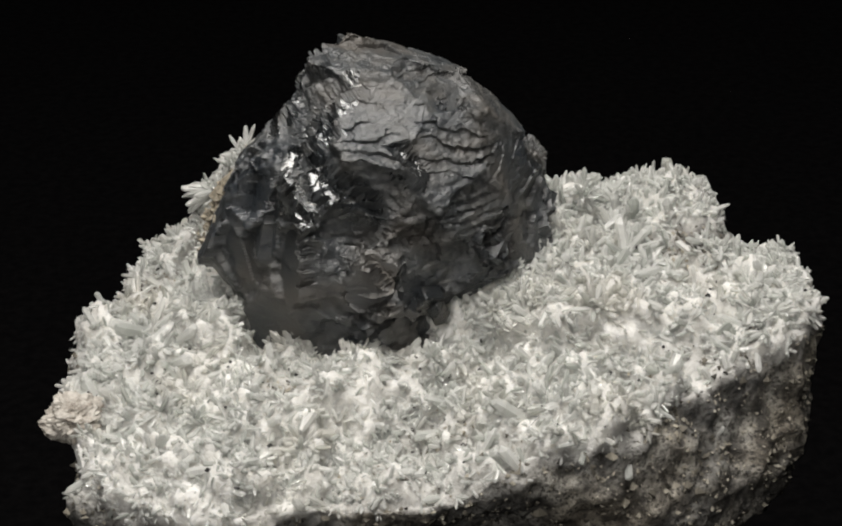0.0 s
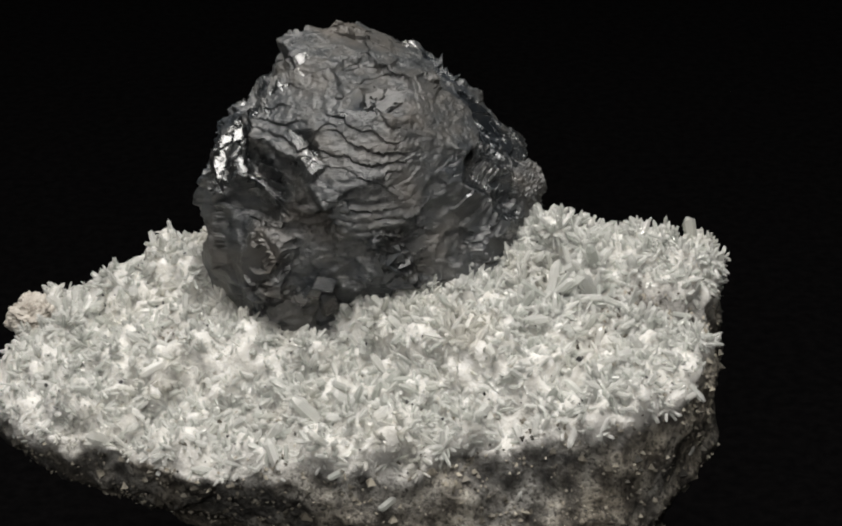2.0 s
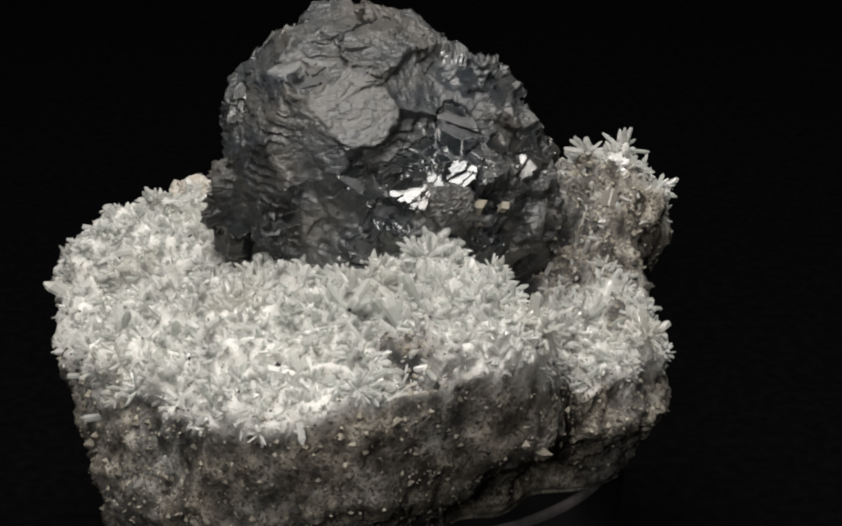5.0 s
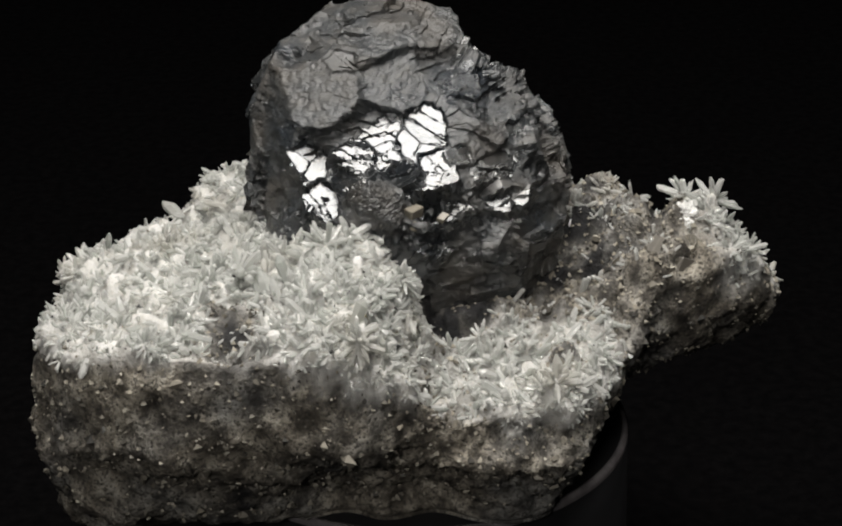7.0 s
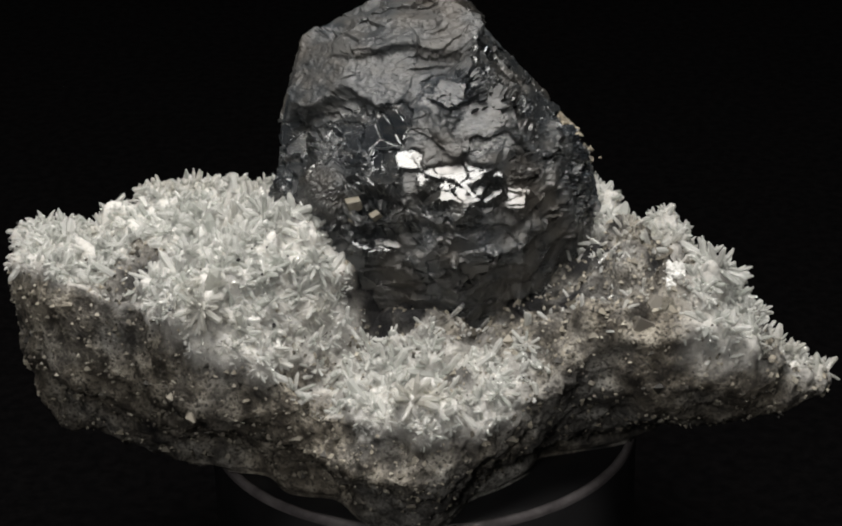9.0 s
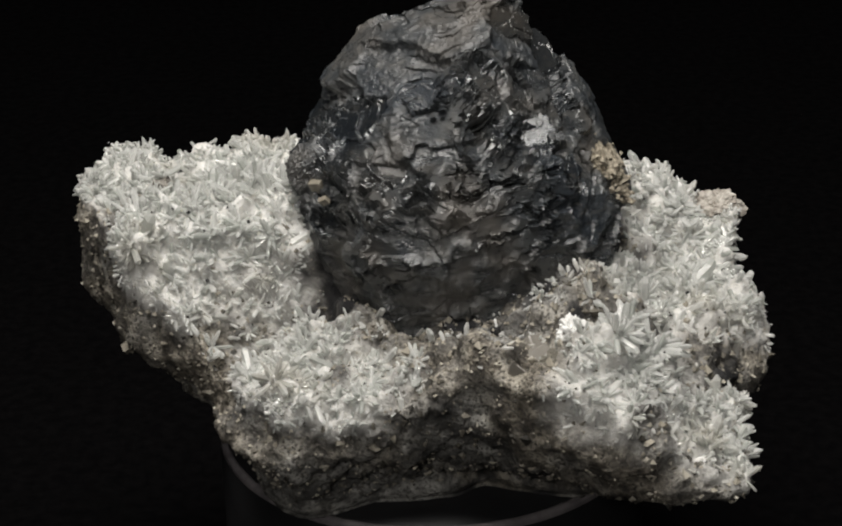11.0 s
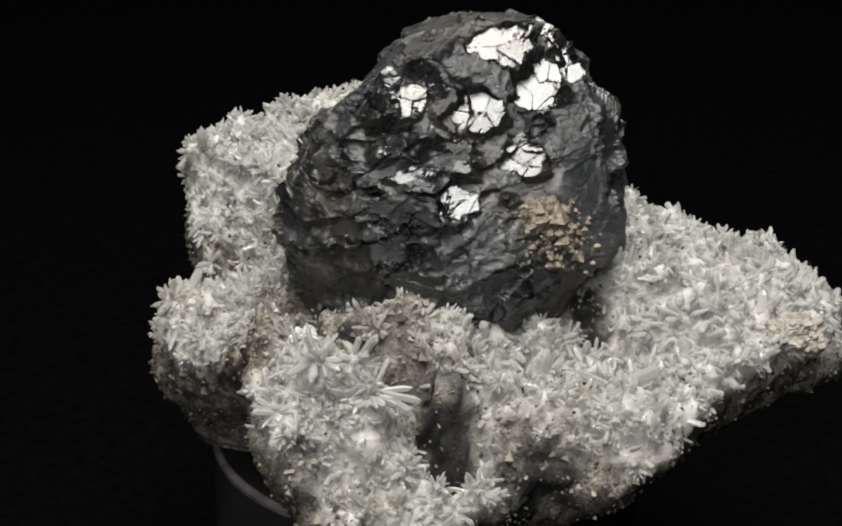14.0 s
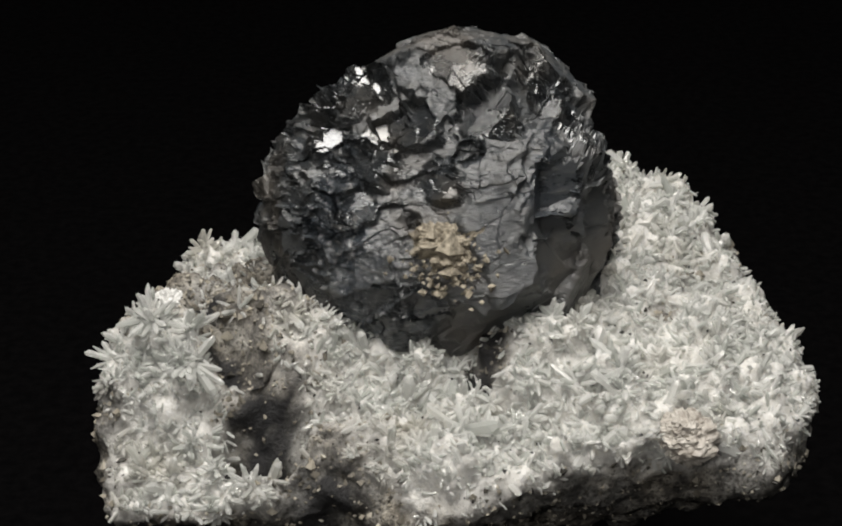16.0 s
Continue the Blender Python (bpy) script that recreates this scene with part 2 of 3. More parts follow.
# ---- pedestal ----
def make_pedestal():
    root = new("turntable_pedestal")
    root.location = (0, 0, 0)
    top, R, n = Z0 + 0.0423 * U, 0.1015 * U, 128

    def lathe(name, prof, label, mat=PLASTIC):
        V = np.array([[(r * math.cos(a) - 0.0039 * U, r * math.sin(a) - 0.0068 * U, z) for a in np.linspace(0, 2 * np.pi, n, endpoint=False)] for r, z in prof]) / U
        return part(name, grid_mesh(name, V, True), mat, root, label)
    b = 0.0009
    arc = [(R - b + b * math.sin(t), top - b + b * math.cos(t)) for t in np.linspace(np.pi / 2, 0, 7)]
    lathe("drum", [(0.0001, 0.006), (R, 0.006), (R, 0.0061), (R, top - 0.0014), (R - 0.0006, top - 0.0013), (R - 0.0011, top - 0.0003), (0.0001, top - 0.0003)], "")
    lathe("rim", [(R - 0.0012, top - 0.0006), (R - 0.0012, top)] + arc[::-1] + [(R, top - 0.0015)], "satin edge, coloured lighter to stand in for its highlight", SATIN)
    lathe("foot_ring", [(0.0001, 0.0), (R + 0.002, 0.0), (R + 0.0028, 0.0008), (R + 0.0028, 0.0052), (R + 0.002, 0.006), (0.0001, 0.006)], "wider black base ring")
    return tagged(root, "round gloss black plastic turntable pedestal on velvet", "pedestal")


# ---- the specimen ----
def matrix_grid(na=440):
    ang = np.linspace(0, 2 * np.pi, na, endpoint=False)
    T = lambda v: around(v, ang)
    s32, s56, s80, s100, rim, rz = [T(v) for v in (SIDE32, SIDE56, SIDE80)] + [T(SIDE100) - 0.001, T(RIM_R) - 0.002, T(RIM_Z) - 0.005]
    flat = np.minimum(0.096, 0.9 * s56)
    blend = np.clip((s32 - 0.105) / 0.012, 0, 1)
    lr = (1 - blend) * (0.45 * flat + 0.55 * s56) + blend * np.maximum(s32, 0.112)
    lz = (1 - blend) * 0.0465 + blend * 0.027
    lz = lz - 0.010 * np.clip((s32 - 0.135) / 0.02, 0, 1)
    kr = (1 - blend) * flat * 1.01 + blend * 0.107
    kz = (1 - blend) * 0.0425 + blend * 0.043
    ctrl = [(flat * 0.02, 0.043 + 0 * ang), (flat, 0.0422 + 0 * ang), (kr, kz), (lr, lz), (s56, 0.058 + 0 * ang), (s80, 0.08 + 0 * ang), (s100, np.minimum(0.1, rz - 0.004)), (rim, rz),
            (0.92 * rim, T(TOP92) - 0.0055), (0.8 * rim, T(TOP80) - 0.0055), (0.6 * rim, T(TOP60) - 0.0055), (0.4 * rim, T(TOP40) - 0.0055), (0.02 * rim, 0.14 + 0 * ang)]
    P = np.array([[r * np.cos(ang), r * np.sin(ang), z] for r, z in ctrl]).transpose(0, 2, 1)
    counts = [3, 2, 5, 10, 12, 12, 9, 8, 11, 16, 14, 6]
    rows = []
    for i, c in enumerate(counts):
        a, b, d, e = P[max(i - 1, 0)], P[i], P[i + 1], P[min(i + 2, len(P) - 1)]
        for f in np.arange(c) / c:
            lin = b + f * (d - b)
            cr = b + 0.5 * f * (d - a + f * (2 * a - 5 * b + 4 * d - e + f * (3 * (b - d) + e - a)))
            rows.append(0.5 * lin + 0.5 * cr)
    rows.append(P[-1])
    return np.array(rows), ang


PITS = [(-0.109, 0.070, 0.017, 0.036), (-0.088, 0.078, 0.010, 0.018), (0.034, 0.034, 0.018, 0.017), (0.125, -0.022, 0.011, 0.011), (0.104, -0.018, 0.009, 0.008), (0.142, -0.016, 0.008, 0.010),
        (-0.093, -0.03, 0.012, 0.010), (-0.112, -0.10, 0.008, 0.006), (0.010, 0.055, 0.012, 0.010), (-0.03, 0.062, 0.015, 0.009), (-0.10, 0.02, 0.012, 0.007), (0.085, 0.055, 0.010, 0.008), (-0.06, -0.11, 0.010, 0.005)]
# bare dirty patches; the spots set on pits also colour in their shade
SOIL_AND_SHADE = [(-0.047, 0.070, 0.024), (-0.057, 0.090, 0.020), (-0.022, 0.097, 0.022), (-0.047, 0.114, 0.016), (0.000, 0.058, 0.018), (-0.009, 0.104, 0.014), (-0.040, 0.088, 0.020), (-0.135, 0.043, 0.014), (-0.100, 0.130, 0.009),
        (0.125, -0.022, 0.011), (0.010, 0.055, 0.016), (-0.06, -0.11, 0.007), (-0.058, 0.072, 0.026), (-0.03, 0.055, 0.028), (-0.017, 0.087, 0.022), (-0.014, 0.045, 0.024), (-0.05, 0.05, 0.020), (0.025, 0.03, 0.026), (-0.078, 0.086, 0.014), (0.119, -0.037, 0.009),
        (0.139, -0.02, 0.010), (-0.138, 0.045, 0.020), (-0.106, 0.066, 0.017), (-0.150, 0.040, 0.014), (-0.088, 0.078, 0.008), (-0.093, -0.03, 0.010), (0.085, 0.052, 0.010), (0.034, 0.086, 0.009)]


# ore patches, and hollows blackened in colour to imitate their shade
ORE_SHADE = [(-0.106, 0.066, 0.016), (-0.090, 0.079, 0.009), (-0.140, 0.045, 0.015), (-0.152, 0.042, 0.012), (0.030, 0.030, 0.020), (-0.02, 0.05, 0.016), (-0.055, 0.056, 0.014),
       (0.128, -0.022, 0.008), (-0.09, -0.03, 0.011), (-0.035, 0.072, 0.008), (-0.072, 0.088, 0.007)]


def make_matrix(root):
    V, ang = matrix_grid()
    N = grid_normals(V)
    flat = V.reshape(-1, 3)
    n1 = fbm(flat, 26, 3).reshape(V.shape[:2])
    n2 = fbm(flat, 90, 4, 5.0).reshape(V.shape[:2])
    n3 = fbm(flat, 300, 3, 9.0).reshape(V.shape[:2])
    foot = np.clip((V[..., 2] - 0.0437) / 0.008, 0, 1)
    foot = np.where(np.hypot(V[..., 0], V[..., 1]) > 0.108, 1.0, foot)
    up = np.clip(N[..., 2], 0, 1)
    lump = np.abs(fbm(flat, 48, 2, 14.0)).reshape(V.shape[:2])
    d = foot * (0.0046 * n1 + (0.0032 + 0.0010 * up) * n2 + 0.0018 * n3 * (1 - 0.5 * up) + up * (0.015 * lump - 0.0040 + 0.007 * fbm(flat, 30, 2, 31.0).reshape(V.shape[:2])))
    V = V + N * d[..., None]
    for x, y, w, depth in PITS:
        g = np.exp(-(((V[..., 0] - x) ** 2 + (V[..., 1] - y) ** 2) / (w * w)) ** 1.5) * up
        V[..., 2] -= depth * g
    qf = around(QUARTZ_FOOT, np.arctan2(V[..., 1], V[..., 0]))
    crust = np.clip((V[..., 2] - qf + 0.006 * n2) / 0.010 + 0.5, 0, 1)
    crust = np.where((up > 0.55) & (V[..., 2] > 0.095), np.maximum(crust, 0.75), crust)
    for x, y, w in SOIL_AND_SHADE:
        crust *= 1 - np.clip(1.25 * np.exp(-((V[..., 0] - x) ** 2 + (V[..., 1] - y) ** 2) / (w * w)) * (1 + 0.8 * n2), 0, 1)
    me = grid_mesh("matrix", V, True)
    at = me.attributes.new("crust", "FLOAT", "POINT")
    at.data.foreach_set("value", crust.reshape(-1).astype(np.float32))
    ore_shade = np.zeros(V.shape[:2])
    for x, y, w in ORE_SHADE:
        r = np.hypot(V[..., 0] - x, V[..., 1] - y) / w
        ore_shade = np.maximum(ore_shade, np.clip(1.6 - 1.4 * r + 1.1 * n2, 0, 1))
    at = me.attributes.new("ore_shade", "FLOAT", "POINT")
    at.data.foreach_set("value", ore_shade.reshape(-1).astype(np.float32))
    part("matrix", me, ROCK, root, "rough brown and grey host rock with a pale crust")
    return V, grid_normals(V), crust, ore_shade


def facing(az, el):
    az, el = np.radians(az), np.radians(el)
    return np.stack([np.cos(el) * np.cos(az), np.cos(el) * np.sin(az), np.sin(el)], -1)


def crystal_reach(way, wobble=0.0):
    """How far the crystal reaches from its heart: the plane of the face that lies in each direction."""
    F = np.array(FACES_WEST + FACES_SOUTH + FACES_EAST + FACES_NORTH, float)
    at, n = facing(F[:, 0], F[:, 1]), facing(F[:, 3], F[:, 4])
    off = F[:, 2] / 1000 * (at * n).sum(1)
    near = ((way + wobble) @ at.T).argmax(-1)
    r = np.minimum(off[near] / np.clip((way * n[near]).sum(-1), 0.35, 1), 0.105)
    # the foot draws in towards its bed
    return 1.012 * r * np.interp(way[..., 2], [-0.75, -0.55, -0.25], [0.80, 0.88, 1.0])


def crystal_grid(na=580, nz=340):
    ang = np.linspace(0, 2 * np.pi, na, endpoint=False)
    up = np.concatenate([np.linspace(-50, 0, int(nz * 0.35), endpoint=False), np.linspace(0, 89.7, nz - int(nz * 0.35))])
    el, az = np.meshgrid(np.radians(up), ang, indexing="ij")
    way = np.stack([np.cos(el) * np.cos(az), np.cos(el) * np.sin(az), np.sin(el)], -1)
    wob = 0.07 * np.stack([fbm(way.reshape(-1, 3), 4.0, 4, k * 9.0) for k in range(3)], -1).reshape(way.shape)
    r = crystal_reach(way, wob)
    for k in range(2):
        r[1:-1] = 0.25 * r[:-2] + 0.5 * r[1:-1] + 0.25 * r[2:]
        r = 0.25 * np.roll(r, 1, 1) + 0.5 * r + 0.25 * np.roll(r, -1, 1)
    r[-6:] = r[-6:].mean()
    return CORE + way * r[..., None]


def facet(V, seeds, jitter, push, squash, limit, rng, weight=None):
    """Flattens the surface into plates: each point moves on to the plane of its nearest seed."""
    N = grid_normals(V)
    h, w = V.shape[:2]
    flat, nf = V.reshape(-1, 3), N.reshape(-1, 3)
    pick = rng.choice(len(flat), seeds * 6, replace=False)
    sc = np.array([1, 1, squash])
    chosen = []
    gap = 0.62 * math.sqrt(0.075 / seeds)
    for p in pick:
        if all(np.sum(((flat[p] - flat[q]) * sc) ** 2) > gap * gap for q in chosen[-400:]):
            chosen.append(p)
        if len(chosen) == seeds:
            break
    S = flat[chosen]
    SN = nf[chosen] + rng.normal(0, jitter, (len(chosen), 3))
    SN /= np.linalg.norm(SN, axis=1, keepdims=True)
    off = rng.normal(0, push, len(chosen))
    wob = 0.12 * gap * np.stack([fbm(flat, 120, 2, k * 7.0) for k in range(3)], -1)
    best = np.full(len(flat), 9e9)
    near = np.zeros(len(flat), int)
    size = rng.uniform(0.6, 1.5, len(chosen))
    for k, s in enumerate(S):
        dd = (((flat + wob - s) * sc) ** 2).sum(1) / size[k]
        m = dd < best
        best[m], near[m] = dd[m], k
    d = ((S[near] - flat) * SN[near]).sum(1) / np.clip((nf * SN[near]).sum(1), 0.5, 1) + off[near]
    d = np.clip(d, -limit, limit)
    if weight is not None:
        d *= weight.reshape(-1)
    return (flat + nf * d[:, None]).reshape(V.shape)


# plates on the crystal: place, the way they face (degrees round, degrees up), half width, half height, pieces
# bright plates: placed from the camera's view, tilted to mirror the key softbox into it
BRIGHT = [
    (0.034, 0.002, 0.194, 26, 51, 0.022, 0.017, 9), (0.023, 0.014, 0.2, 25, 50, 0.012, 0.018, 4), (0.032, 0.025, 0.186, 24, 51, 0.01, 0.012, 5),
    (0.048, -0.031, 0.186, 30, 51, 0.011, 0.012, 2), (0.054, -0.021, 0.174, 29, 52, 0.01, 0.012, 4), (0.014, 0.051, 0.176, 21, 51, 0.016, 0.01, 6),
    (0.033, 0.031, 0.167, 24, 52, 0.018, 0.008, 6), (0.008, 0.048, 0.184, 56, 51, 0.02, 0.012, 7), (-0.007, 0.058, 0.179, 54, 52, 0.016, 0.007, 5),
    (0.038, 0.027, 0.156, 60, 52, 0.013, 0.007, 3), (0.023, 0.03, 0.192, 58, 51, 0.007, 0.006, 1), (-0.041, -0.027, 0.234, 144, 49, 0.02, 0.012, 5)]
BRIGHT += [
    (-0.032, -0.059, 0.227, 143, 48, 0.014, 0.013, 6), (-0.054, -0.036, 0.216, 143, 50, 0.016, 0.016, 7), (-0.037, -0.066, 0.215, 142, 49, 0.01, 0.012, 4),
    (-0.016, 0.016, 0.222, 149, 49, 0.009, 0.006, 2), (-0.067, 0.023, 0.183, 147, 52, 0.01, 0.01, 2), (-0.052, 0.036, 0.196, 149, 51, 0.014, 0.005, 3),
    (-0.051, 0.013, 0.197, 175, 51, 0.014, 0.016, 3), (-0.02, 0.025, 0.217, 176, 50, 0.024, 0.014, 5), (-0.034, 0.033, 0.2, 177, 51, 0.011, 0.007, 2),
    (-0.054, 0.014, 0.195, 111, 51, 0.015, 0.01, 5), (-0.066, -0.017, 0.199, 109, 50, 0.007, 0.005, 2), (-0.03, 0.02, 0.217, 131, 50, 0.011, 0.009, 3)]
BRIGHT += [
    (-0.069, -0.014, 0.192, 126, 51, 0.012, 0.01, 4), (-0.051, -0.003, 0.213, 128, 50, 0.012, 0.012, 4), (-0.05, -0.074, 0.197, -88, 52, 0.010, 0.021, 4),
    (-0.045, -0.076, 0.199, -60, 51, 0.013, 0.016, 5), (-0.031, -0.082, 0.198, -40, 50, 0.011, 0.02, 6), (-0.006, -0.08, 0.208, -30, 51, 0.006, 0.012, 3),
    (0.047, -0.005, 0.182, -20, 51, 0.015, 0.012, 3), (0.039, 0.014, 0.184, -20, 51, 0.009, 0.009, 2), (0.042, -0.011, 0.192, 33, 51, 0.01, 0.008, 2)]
DULL = [
    (-0.067, -0.07, 0.177, -140, 10, 0.03, 0.03, 3), (-0.048, 0.006, 0.204, 150, 40, 0.016, 0.015, 2), (-0.061, 0.04, 0.175, 138, 20, 0.019, 0.012, 1),
    (0.011, -0.05, 0.227, -15, 52, 0.013, 0.01, 1), (0.021, -0.026, 0.228, 20, 55, 0.008, 0.007, 1), (-0.014, -0.022, 0.239, 20, 80, 0.017, 0.012, 2),
    (-0.029, 0.039, 0.203, 140, 32, 0.017, 0.008, 1), (-0.028, 0.052, 0.19, 122, 26, 0.02, 0.009, 1), (-0.053, 0.043, 0.18, 100, 14, 0.012, 0.017, 2),
    (-0.006, 0.032, 0.212, 52, 42, 0.021, 0.016, 3), (-0.092, -0.0, 0.147, 165, 2, 0.017, 0.017, 2), (-0.012, 0.054, 0.187, 95, 28, 0.017, 0.012, 2)]
DULL += [
    (0.013, -0.049, 0.226, -40, 50, 0.012, 0.008, 1), (0.055, -0.028, 0.16, 0, 6, 0.015, 0.014, 2), (0.034, -0.066, 0.161, -50, 8, 0.017, 0.018, 2),
    (0.046, 0.016, 0.153, 35, 5, 0.016, 0.014, 1), (0.018, 0.057, 0.153, 65, -4, 0.022, 0.013, 2), (-0.061, 0.044, 0.148, 130, -4, 0.018, 0.012, 2),
    (-0.02, -0.089, 0.163, -95, 2, 0.014, 0.016, 2)]
DULL += [
    (-0.012, 0.034, 0.212, 125, 28, 0.022, 0.009, 1), (-0.013, 0.052, 0.19, 115, 16, 0.016, 0.01, 1), (-0.048, 0.041, 0.194, 135, 22, 0.02, 0.008, 1),
    (-0.055, 0.043, 0.178, 130, 8, 0.026, 0.013, 1), (-0.041, 0.01, 0.211, 150, 30, 0.016, 0.016, 1), (-0.039, 0.055, 0.164, 110, 4, 0.016, 0.012, 1),
    (-0.069, -0.067, 0.184, -158, 12, 0.026, 0.022, 1), (-0.048, -0.085, 0.162, -148, 6, 0.022, 0.024, 1), (-0.045, 0.003, 0.214, 165, 36, 0.012, 0.014, 1),
    (-0.043, -0.038, 0.236, 178, 58, 0.018, 0.01, 1), (-0.058, -0.023, 0.208, 170, 30, 0.014, 0.012, 1), (-0.052, 0.046, 0.168, 140, 6, 0.016, 0.016, 1)]
DULL += [
    (-0.055, 0.043, 0.178, 122, 10, 0.024, 0.01, 1), (-0.033, 0.032, 0.203, 112, 28, 0.02, 0.009, 1), (-0.021, 0.054, 0.189, 100, 18, 0.016, 0.009, 1),
    (-0.088, 0.015, 0.145, 150, 4, 0.012, 0.012, 1)]


def cleave(V, tag, k, face, tilt, ragged, rng):
    """Cuts one flat, cracked face into the crystal and marks its points with k."""
    x, y, z, az, el, a, b, pieces = face
    az, el = math.radians(az), math.radians(el)
    n = np.array([math.cos(el) * math.cos(az), math.cos(el) * math.sin(az), math.sin(el)])
    u = np.array([-math.sin(az), math.cos(az), 0])
    w = np.cross(n, u)
    q = V - np.array([x, y, z])
    X, Y, Z = (q * u).sum(-1) / a, (q * w).sum(-1) / b, (q * n).sum(-1)
    # an irregular outline of straight breaks
    m = rng.randint(5, 8)
    ca = (np.arange(m) + rng.uniform(-.25, .25, m)) / m * 2 * np.pi
    reach = ragged + np.max([(X * math.cos(t) + Y * math.sin(t)) / r for t, r in zip(ca, rng.uniform(0.75, 1.05, m))], axis=0)
    turned = (grid_normals(V) * n).sum(-1)
    inside = (reach < 1) & (np.abs(Z) < 0.02) & (turned > (0.38 if tilt < 0.045 else 0.62))
    if inside.sum() < 8:
        return V
    Z0_ = np.percentile(Z[inside], 55)
    most = 0.0090 if tilt < 0.045 else 0.0065
    inside &= np.abs(Z - Z0_) < most
    pieces = pieces + 1
    S = rng.uniform(-0.9, 0.9, (pieces, 2))
    D = np.sqrt((X[..., None] - S[:, 0]) ** 2 + (Y[..., None] - S[:, 1]) ** 2)
    near = D.argmin(-1)
    T = rng.normal(0, tilt, (pieces, 2))
    goal = Z0_ + rng.normal(0, 0.0004, pieces)[near] + (X - S[near, 0]) * a * T[near, 0] + (Y - S[near, 1]) * b * T[near, 1]
    if pieces > 1 and tilt < 0.045:
        D.sort(axis=-1)
        goal = goal - 0.0003 * ((D[..., 1] - D[..., 0]) * min(a, b) < 0.0004) * (ragged > 0.0)
    ease = np.clip((1 - reach) * (9 if tilt < 0.045 else 5), 0, 1) * np.clip((most - np.abs(Z - Z0_)) / (0.4 * most), 0, 1)
    V = V + n * (np.where(inside, goal - Z, 0) * ease)[..., None]
    tag[inside] = k
    return V


def make_crystal(root):
    rng = np.random.RandomState(11)
    V = crystal_grid()
    side = np.arctan2(V[..., 1] - CORE[1], V[..., 0] - CORE[0])
    # the shingled flank, from north-east round to west, and the banded dome
    flank = np.clip(1.5 * np.cos(side - 2.1) - 0.2, 0, 1) * np.clip((0.222 - V[..., 2]) / 0.02, 0, 1)
    dome = np.clip(1.5 * np.cos(side + 0.25) + 0.55, 0, 1) * np.clip((V[..., 2] - 0.165) / 0.02, 0, 1)
    # one broad, even face looks south-west
    even = np.clip(4.0 * np.cos(side + 2.48) - 2.6, 0, 1) * np.clip((0.198 - V[..., 2]) / 0.01, 0, 1)
    low = np.clip((0.214 - V[..., 2]) / 0.04, 0.10, 1) * (1 - 0.9 * even)
    dome *= 1 - even
    V = facet(V, 130, 0.15, 0.0010, 1.5, 0.0030, rng, low * (1 - 0.6 * dome) * (1 - 0.7 * flank))
    flat = V.reshape(-1, 3)
    rough = fbm(flat, 24, 3, 1.0)
    ripple = fbm(flat, 110, 3, 4.0)
    N = grid_normals(V).reshape(-1, 3)
    # broad overlapping plates on the flank
    across = (flat[:, 0] - CORE[0]) * -0.7 + (flat[:, 1] - CORE[1]) * -0.7
    lay = (flat[:, 2] - 0.32 * across + 0.010 * rough + 0.0006 * ripple) / 0.0145
    d = flank.reshape(-1) * np.clip(0.75 + 1.4 * fbm(flat, 40, 2, 12.0), 0.15, 1) * (0.0040 * (1 - (lay - np.floor(lay))) - 0.0018)
    # thin wavy bands on the dome
    lay = (flat[:, 2] + 0.18 * flat[:, 0] - 0.12 * flat[:, 1] + 0.007 * rough + 0.0016 * ripple) / 0.0044
    worn = np.clip(0.55 + 1.7 * fbm(flat, 34, 2, 8.0), 0.1, 1)
    d -= (0.25 + 0.75 * dome.reshape(-1)) * (1 - 0.8 * flank.reshape(-1)) * (1 - 0.85 * even.reshape(-1)) * 0.0022 * (lay - np.floor(lay)) ** 1.6 * worn
    V = (flat + N * d[:, None]).reshape(V.shape)
    V = facet(V, 420, 0.15, 0.0005, 1.8, 0.0015, rng, (0.15 + 0.85 * low * (1 - 0.5 * dome)) * (1 - 0.7 * flank))
    flat = V.reshape(-1, 3)
    N = grid_normals(V).reshape(-1, 3)
    d = 0.00055 * fbm(flat, 260, 4, 2.0) * (1 - 0.7 * even.reshape(-1)) - 0.006 * np.clip(fbm(flat, 70, 2, 6.0) - 0.22, 0, 1) * low.reshape(-1)
    V = (flat + N * d[:, None]).reshape(V.shape)
    tag = np.zeros(V.shape[:2], int)
    ragged = 0.16 * fbm(V.reshape(-1, 3), 170, 3, 40.0).reshape(tag.shape)
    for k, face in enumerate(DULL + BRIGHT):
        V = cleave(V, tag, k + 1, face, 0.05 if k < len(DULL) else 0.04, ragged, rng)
    h, w = tag.shape
    i, j = np.meshgrid(np.arange(h - 1), np.arange(w), indexing="ij")
    jn = (j + 1) % w
    F = np.stack([i * w + j, i * w + jn, (i + 1) * w + jn, (i + 1) * w + j], -1).reshape(-1, 4)
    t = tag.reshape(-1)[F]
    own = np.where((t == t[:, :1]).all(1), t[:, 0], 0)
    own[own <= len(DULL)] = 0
    pts = V.reshape(-1, 3)
    polish = np.clip(flank + 0.3 * (1 - dome) * low, 0, 1).reshape(-1)

    def piece(k):
        use, idx = np.unique(F[own == k], return_inverse=True)
        me = sheet_mesh("dark_crystal" if k == 0 else "cleavage_face", pts[use], idx.reshape(-1, 4))
        at = me.attributes.new("polish", "FLOAT", "POINT")
        at.data.foreach_set("value", polish[use].astype(np.float32))
        return me
    body = part("dark_crystal", piece(0), DARK, root, "large dark grey lustrous crystal with stepped, layered faces")
